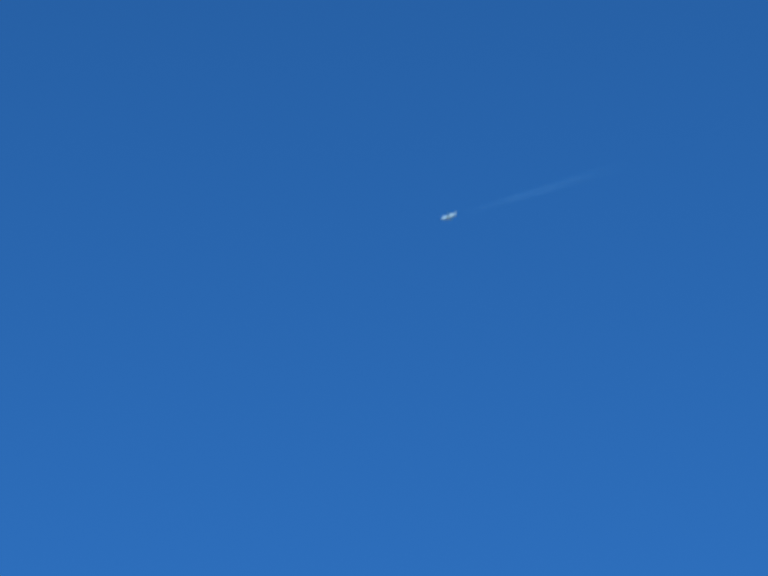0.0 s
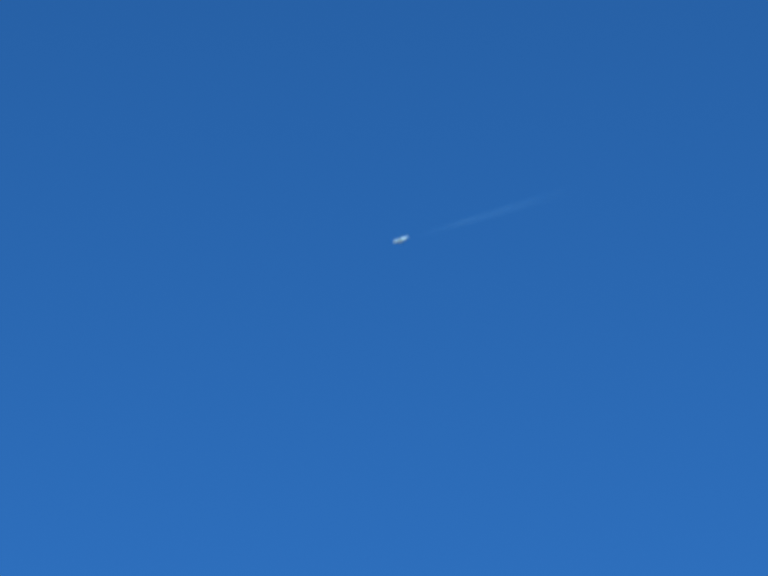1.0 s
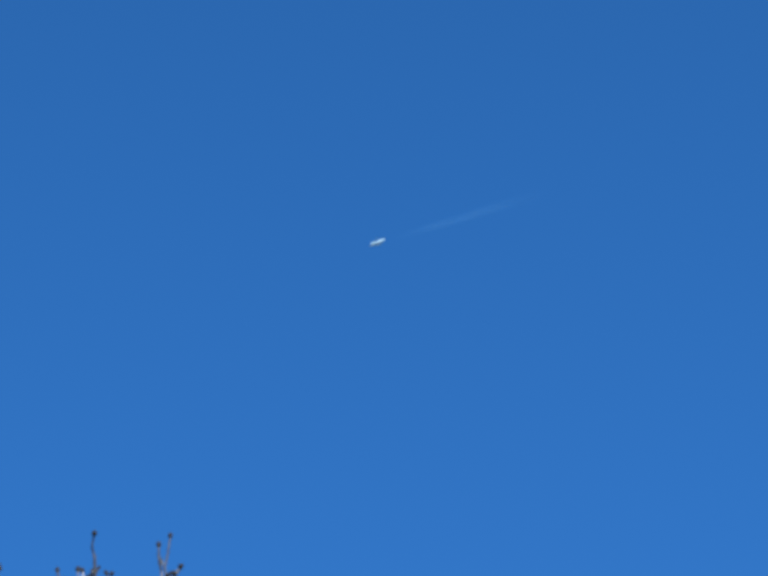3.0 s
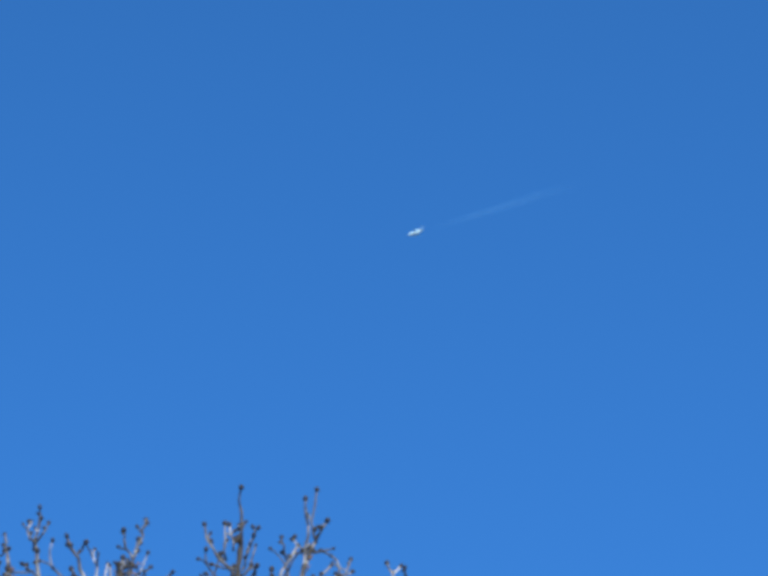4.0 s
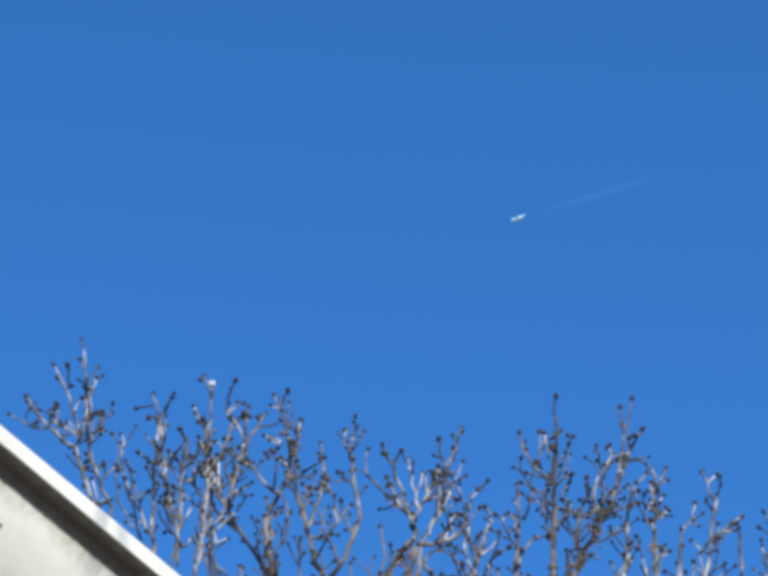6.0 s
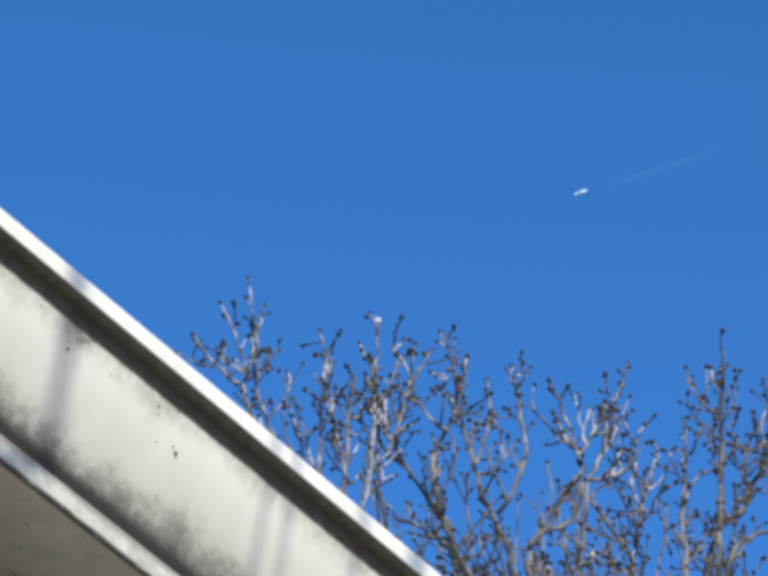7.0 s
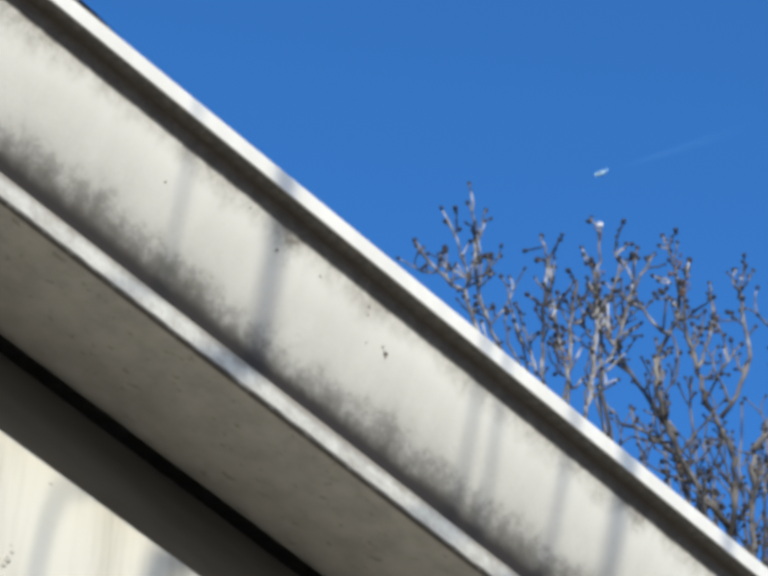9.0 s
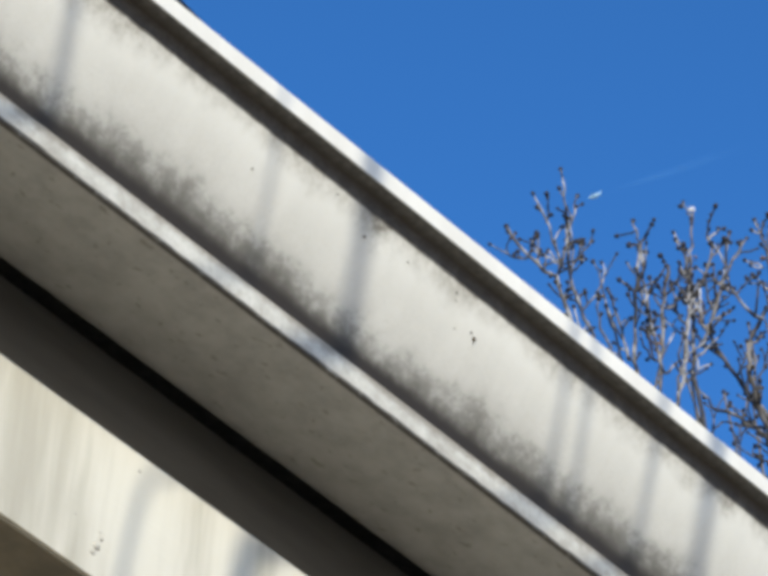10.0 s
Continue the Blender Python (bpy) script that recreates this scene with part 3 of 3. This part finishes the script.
    bough(6.85,
          (3.2, 0.936, 7.086, 0.962, 7.146, 0.984, 7.218), (4.4, 0.885, 6.912, 0.928, 6.946, 0.943, 7.026),
          (3.6, 0.946, 7.033, 1.018, 7.057, 1.041, 7.122), (2.8, 1.041, 7.122, 1.053, 7.158, 1.077, 7.197),
          (2.6, 1.041, 7.122, 1.028, 7.149, 1.021, 7.177), (2.4, 1.021, 7.177, 1.028, 7.189, 1.036, 7.204))
    bough(7.20,
          (5.0, 0.931, 6.621, 0.925, 6.792, 0.910, 6.920), (3.4, 0.955, 7.026, 0.985, 7.121, 1.003, 7.215),
          (2.6, 1.003, 7.215, 1.016, 7.263, 1.026, 7.313), (2.4, 1.003, 7.215, 0.989, 7.248, 0.985, 7.282),
          (2.4, 0.981, 7.086, 0.997, 7.180, 0.984, 7.218), (4.6, 1.039, 6.865, 1.001, 6.921, 0.963, 6.983),
          (3.0, 0.963, 6.983, 0.973, 7.012, 1.009, 7.040), (4.4, 1.038, 6.718, 1.039, 6.794, 1.039, 6.865))
    bough(7.20,
          (4.2, 1.042, 6.871, 1.054, 6.972, 1.079, 7.093), (2.6, 1.081, 7.093, 1.083, 7.113, 1.074, 7.134),
          (3.0, 1.051, 6.960, 1.038, 7.037, 1.037, 7.093), (3.4, 1.043, 6.800, 1.009, 6.851, 0.973, 6.871),
          (2.8, 0.973, 6.871, 0.960, 6.856, 0.942, 6.816), (3.0, 0.874, 6.657, 0.870, 6.764, 0.889, 6.831),
          (3.2, 0.816, 6.704, 0.852, 6.762, 0.860, 6.828), (2.6, 0.932, 6.758, 0.952, 6.784, 0.966, 6.817))
    bough(6.95,
          (5.8, 1.190, 6.736, 1.196, 6.901, 1.201, 7.024), (5.4, 1.201, 7.024, 1.201, 7.183, 1.205, 7.299),
          (2.8, 1.205, 7.299, 1.203, 7.358, 1.205, 7.415), (2.8, 1.196, 7.217, 1.156, 7.252, 1.136, 7.318),
          (2.4, 1.178, 7.238, 1.174, 7.284, 1.175, 7.325), (2.6, 1.207, 7.218, 1.218, 7.254, 1.229, 7.305),
          (2.2, 1.217, 7.260, 1.228, 7.296, 1.238, 7.324), (2.4, 1.213, 7.184, 1.227, 7.209, 1.235, 7.233))
    bough(6.95,
          (2.2, 1.191, 7.262, 1.189, 7.297, 1.202, 7.325), (4.8, 1.144, 6.731, 1.134, 6.893, 1.128, 7.009),
          (3.4, 1.128, 7.009, 1.135, 7.083, 1.117, 7.126), (2.6, 1.137, 7.118, 1.134, 7.163, 1.131, 7.195),
          (2.4, 1.140, 7.112, 1.154, 7.148, 1.161, 7.186), (3.0, 1.131, 6.993, 1.149, 7.051, 1.190, 7.084),
          (2.6, 1.109, 6.879, 1.090, 6.965, 1.083, 7.009), (2.6, 1.083, 7.009, 1.099, 7.033, 1.117, 7.047))
    bough(7.05,
          (6.8, 1.171, 6.799, 1.188, 6.933, 1.206, 6.974), (6.2, 1.206, 6.974, 1.239, 6.995, 1.255, 7.055),
          (5.2, 1.255, 7.055, 1.298, 7.144, 1.324, 7.245), (4.0, 1.324, 7.245, 1.339, 7.288, 1.369, 7.358),
          (2.8, 1.319, 7.221, 1.330, 7.316, 1.328, 7.405), (2.6, 1.348, 7.304, 1.341, 7.352, 1.350, 7.430),
          (3.4, 1.250, 7.052, 1.245, 7.108, 1.265, 7.185), (2.6, 1.265, 7.185, 1.260, 7.202, 1.263, 7.228))
    bough(7.05,
          (3.4, 1.295, 7.132, 1.275, 7.187, 1.313, 7.292), (2.2, 1.292, 7.252, 1.283, 7.286, 1.282, 7.307),
          (4.8, 1.198, 6.813, 1.234, 6.916, 1.289, 6.954), (4.2, 1.289, 6.954, 1.330, 7.001, 1.338, 7.132),
          (3.0, 1.338, 7.132, 1.343, 7.190, 1.375, 7.252), (3.0, 1.388, 7.020, 1.390, 7.145, 1.391, 7.232),
          (2.4, 1.391, 7.232, 1.380, 7.271, 1.357, 7.285), (2.3, 1.391, 7.232, 1.408, 7.245, 1.413, 7.272))
    bough(6.90,
          (3.6, 1.389, 6.909, 1.393, 7.010, 1.383, 7.144), (3.2, 1.439, 6.916, 1.434, 7.060, 1.445, 7.135),
          (2.4, 1.445, 7.135, 1.460, 7.166, 1.466, 7.196), (3.4, 1.476, 6.920, 1.488, 7.067, 1.507, 7.207),
          (2.3, 1.504, 7.206, 1.491, 7.239, 1.482, 7.273), (2.3, 1.506, 7.207, 1.514, 7.243, 1.516, 7.268),
          (3.2, 1.471, 7.076, 1.507, 7.127, 1.554, 7.176), (2.8, 1.550, 7.008, 1.551, 7.098, 1.548, 7.149))
    bough(6.90,
          (3.6, 1.631, 6.940, 1.646, 7.065, 1.647, 7.147), (2.6, 1.647, 7.147, 1.623, 7.148, 1.596, 7.193),
          (3.2, 1.695, 6.948, 1.673, 7.114, 1.657, 7.199), (2.6, 1.712, 7.040, 1.711, 7.097, 1.711, 7.149),
          (2.4, 1.597, 7.036, 1.594, 7.081, 1.590, 7.126), (3.4, 1.847, 7.067, 1.838, 7.168, 1.827, 7.265),
          (3.4, 1.936, 7.078, 1.934, 7.181, 1.933, 7.268))

    # thinner stems further back
    for i in range(54):
        x, y = 0.36 + 1.75 * (i + rng.random()) / 54, 7.0 + rng.uniform(0.15, 0.75)
        k = y / 7.0
        tip = Vector((x * k, y, EYE_HEIGHT + (7.13 - EYE_HEIGHT - rng.uniform(0.0, 0.36) - 0.07 * abs(x - 0.8)) * k)) - foot
        h = min(hubs, key=lambda q: (q - tip).length)
        line = rough_line(curve(h, tip, Vector(((tip.x - h.x) * 0.8, (tip.y - h.y) * 0.8, (tip.z - h.z) * 0.36)), 14), 0.010, rng)
        stem(line, 0.0046, 0.0020, 0.15, 1, tip.z)
        bud_at(buds, line, 1.1)
    shape = bud_mesh()
    buds.sort(key=lambda b: -b[0].z)
    rest = Soup()
    for i, (p, d, size) in enumerate(buds):
        m = Matrix.Translation(p) @ d.to_track_quat("Z", "Y").to_matrix().to_4x4() @ Matrix.Scale(size, 4)
        if i < 290:
            ob = new("bud", shape)
            ob.parent = tree
            ob.matrix_basis = m
        else:
            rest.knob(m, shape)
    tagged(part("bud_mass", rest, BUD, tree), kind="stuff")
    dry = Soup()
    for p in husks:
        for _ in range(rng.randint(5, 14)):
            q = p + Vector([rng.uniform(-0.009, 0.009), rng.uniform(-0.009, 0.009), rng.uniform(-0.05, 0.015)])
            dry.knob(Matrix.Translation(q) @ Euler([rng.uniform(0, 6) for _ in range(3)]).to_matrix().to_4x4()
                     @ Matrix.Diagonal((0.75, 0.28, 1.15, 1)), shape)
    tagged(part("husk_mass", dry, SEED, tree, "rusty brown dry husks on the twigs"), kind="stuff")
    for x, z in ((0.557, 7.357), (0.962, 6.864)):
        tuft = bmesh.new()
        for i in range(9):
            a = i * 2.4
            bmesh.ops.create_icosphere(tuft, subdivisions=2, radius=rng.uniform(0.0018, 0.0032),
                                       matrix=Matrix.Translation((0.0036 * math.cos(a), 0.0022 * math.sin(a), 0.0008 * i - 0.003)))
        ob = part("fluff", tuft, PAPER, tree, "tuft of white seed fluff", 2.0)
        ob.matrix_basis = Matrix.Translation(eye + (Vector((x, 7.0, z)) - eye) * (7.13 / 7.0) - foot)


build_crown_tree()


def on_eave(along, out, up):
    """A point by its distance along the eave, out from the gutter's foot and above it."""
    return EAVE @ Vector((-along, out, up))


def build_shade_tree():
    """The bare tree on the sunny side of the house, whose shoots throw the soft bars of shade on the gutter."""
    rng = random.Random(21)
    foot = Vector((2.7, -2.4, 0.0))
    tree = new("bare_tree")
    tree.matrix_world = Matrix.Translation(foot)
    tagged(tree, "leafless tree overhanging the eave with upright shoots", "tree", "bare trees")

    def limb_at(along):
        return on_eave(along, 0.015, 0.07) + SUN * 1.3 - Vector((0, 0, 0.38)) - foot

    fork = Vector((-0.35, 0.5, 3.0))
    trunk = rough_line(curve(Vector((0, 0, -0.25)), fork, Vector((0.05, 0.0, 1.6)), 10), 0.02, rng)
    part("trunk", tube(bmesh.new(), trunk, [0.15 - 0.007 * i + (0.06 if i == 0 else 0) for i in range(11)], 14), TRUNK, tree, sharp=1.0)
    reach = curve(fork, limb_at(2.5), Vector((-0.3, 1.2, 0.6)), 8) + [limb_at(2.5 - 0.1 * i) for i in range(1, 16)]
    reach = rough_line(reach, 0.012, rng)
    part("limb", tube(bmesh.new(), reach, [0.060 - 0.0021 * i for i in range(len(reach))], 9), TRUNK, tree, sharp=1.0)
    for hub in ((1.2, -0.6, 5.4), (0.5, -1.4, 6.2), (-0.6, -1.0, 6.0), (1.3, 0.5, 5.2)):
        line = rough_line(curve(fork, Vector(hub), Vector((hub[0] * 0.6, hub[1] * 0.6, 0.9)), 9), 0.03, rng)
        part("limb", tube(bmesh.new(), line, [0.06 - 0.005 * i for i in range(10)], 8), TRUNK, tree, sharp=1.0)
    shape = bud_mesh()
    for along, thick, lean in ((1.405, 0.0072, 0.05), (1.58, 0.0034, 0.03), (1.665, 0.0115, -0.05),
                               (1.856, 0.0042, 0.06), (1.877, 0.0042, -0.02), (1.945, 0.0050, 0.08), (2.003, 0.0112, 0.02), (2.11, 0.006, 0.0)):
        side = on_eave(1, 0, 0) - on_eave(0, 0, 0)
        # each shoot leaves the limb at a slant and then turns straight up
        line = [limb_at(along) + side * (lean * (v - 0.38) + slant) + SUN * 0.15 * (v - 0.38) + Vector((0, 0, v))
                for v, slant in ((0, -0.070), (0.20, -0.066), (0.285, -0.062), (0.31, -0.052), (0.345, -0.006), (0.37, 0), (0.48, 0), (0.6, 0), (0.75, 0), (0.9, 0))]
        line[0] = limb_at(along - 0.07)
        line = rough_line(line, 0.002, rng)
        part("branch", tube(bmesh.new(), line, [thick * (0.85 - 0.036 * k) for k in range(10)], 7), BARK, tree, sharp=1.2)
        ob = new("bud", shape)
        ob.parent, ob.matrix_basis = tree, Matrix.Translation(line[-1])


build_shade_tree()


# ---- aeroplane ----
def loft(rings):
    bm = bmesh.new()
    made = [[bm.verts.new(p) for p in r] for r in rings]
    n = len(made[0])
    for a, b in zip(made, made[1:]):
        for k in range(n):
            bm.faces.new((a[k], a[(k + 1) % n], b[(k + 1) % n], b[k]))
    bm.faces.new(made[0][::-1])
    bm.faces.new(made[-1])
    return bm


def ring(x, r, z=0.0, n=20, flat=1.0):
    return [(x, r * math.cos(a), z + flat * r * math.sin(a)) for a in (2 * math.pi * k / n for k in range(n))]


def blade(root, tip, chord_a, chord_b, thick, upright=False):
    """A swept wing or fin from root to tip, each given by its leading edge."""
    rings = []
    for (x, y, z), chord in ((root, chord_a), (tip, chord_b)):
        r = []
        for u, t in ((0, 0), (0.08, 0.6), (0.3, 1), (0.65, 0.65), (1, 0.04), (0.65, -0.55), (0.3, -0.8), (0.08, -0.5)):
            o = t * thick * chord / 2
            r.append((x - u * chord, y + (o if upright else 0), z + (0 if upright else o)))
        rings.append(r)
    return loft(rings)


def build_aeroplane():
    plane = new("aeroplane")
    tagged(plane, "distant white jet aeroplane glinting in the sun", "aeroplane")
    stations = ((7.4, 0.06, -0.15), (7.1, 0.50, -0.12), (6.5, 0.95, -0.06), (5.6, 1.35, 0), (4.2, 1.55, 0), (-2.0, 1.55, 0),
                (-4.0, 1.35, 0.12), (-5.8, 0.85, 0.32), (-7.0, 0.20, 0.45), (-7.3, 0.06, 0.48))
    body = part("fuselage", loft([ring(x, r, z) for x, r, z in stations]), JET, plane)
    part("windscreen", loft([ring(6.55, 0.80, 0.22), ring(6.1, 0.98, 0.28), ring(5.85, 0.80, 0.52)]), GLASS, body)
    for s in (1, -1):
        part("wing", blade((1.6, s * 0.7, -0.55), (-1.7, s * 6.0, 0.0), 2.1, 0.7, 0.12), WING, plane, "swept wing, haze put into its blue colour")
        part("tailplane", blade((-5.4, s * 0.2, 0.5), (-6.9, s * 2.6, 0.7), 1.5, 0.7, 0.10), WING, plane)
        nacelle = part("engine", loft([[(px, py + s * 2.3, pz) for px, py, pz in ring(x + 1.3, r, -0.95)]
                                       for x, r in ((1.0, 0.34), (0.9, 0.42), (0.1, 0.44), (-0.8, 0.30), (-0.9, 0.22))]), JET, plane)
        part("exhaust", loft([[(px, py + s * 2.3, pz) for px, py, pz in ring(x, r, -0.95)] for x, r in ((0.42, 0.20), (0.0, 0.10))]), METAL, nacelle)
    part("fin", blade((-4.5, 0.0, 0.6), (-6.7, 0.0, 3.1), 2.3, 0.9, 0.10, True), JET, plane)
    return plane


def build_contrail():
    """Two faint strands of vapour behind the engines, each a soft, uneven tube."""
    trail = new("contrail")
    tagged(trail, "short faint white contrail behind the aeroplane", "contrail", kind="stuff")
    rng = random.Random(5)
    for s in (1, -1):
        line = [Vector((-8.0 - 4.4 * i, s * (1.1 + 0.02 * i) + 0.25 * noise.noise((i * 0.3, s, 0)), -0.6 + 0.3 * noise.noise((i * 0.2, 0, s))))
                for i in range(40)]
        part("vapour", tube(bmesh.new(), line, [1.5 + 0.060 * i + 0.3 * rng.random() for i in range(40)], 12, False), VAPOUR, trail, sharp=3)
    return trail


aeroplane = build_aeroplane()
contrail = build_contrail()
FLIGHT = ((0.0, 1103.2, 3046.2), (0.5, 1058.2, 3080.8), (1.0, 1013.2, 3115.5), (1.5, 968.2, 3150.1), (2.0, 923.2, 3184.7), (2.5, 876.4, 3220.4), (4.0, 740.9, 3321.5), (4.5, 699.4, 3357.1), (5.0, 655.1, 3393.8), (5.5, 608.0, 3429.6), (7.0, 478.0, 3528.7), (7.5, 430.5, 3562.5), (8.0, 382.9, 3598.6), (8.5, 336.6, 3636.0), (9.0, 292.3, 3669.7), (9.5, 249.9, 3703.4), (10.0, 200.6, 3740.7))


def motions():
    cruise = EYE_HEIGHT + 3083.0
    rows = [(t, pose(x, y, cruise, 0, 0, 142.4)) for t, x, y in FLIGHT]
    walk(aeroplane, rows)
    # the vapour drifts a little with the wind
    walk(contrail, [(t, pose(x, y, cruise - 1.0, 0, 0, 145.2)) for t, x, y in FLIGHT])


motions()
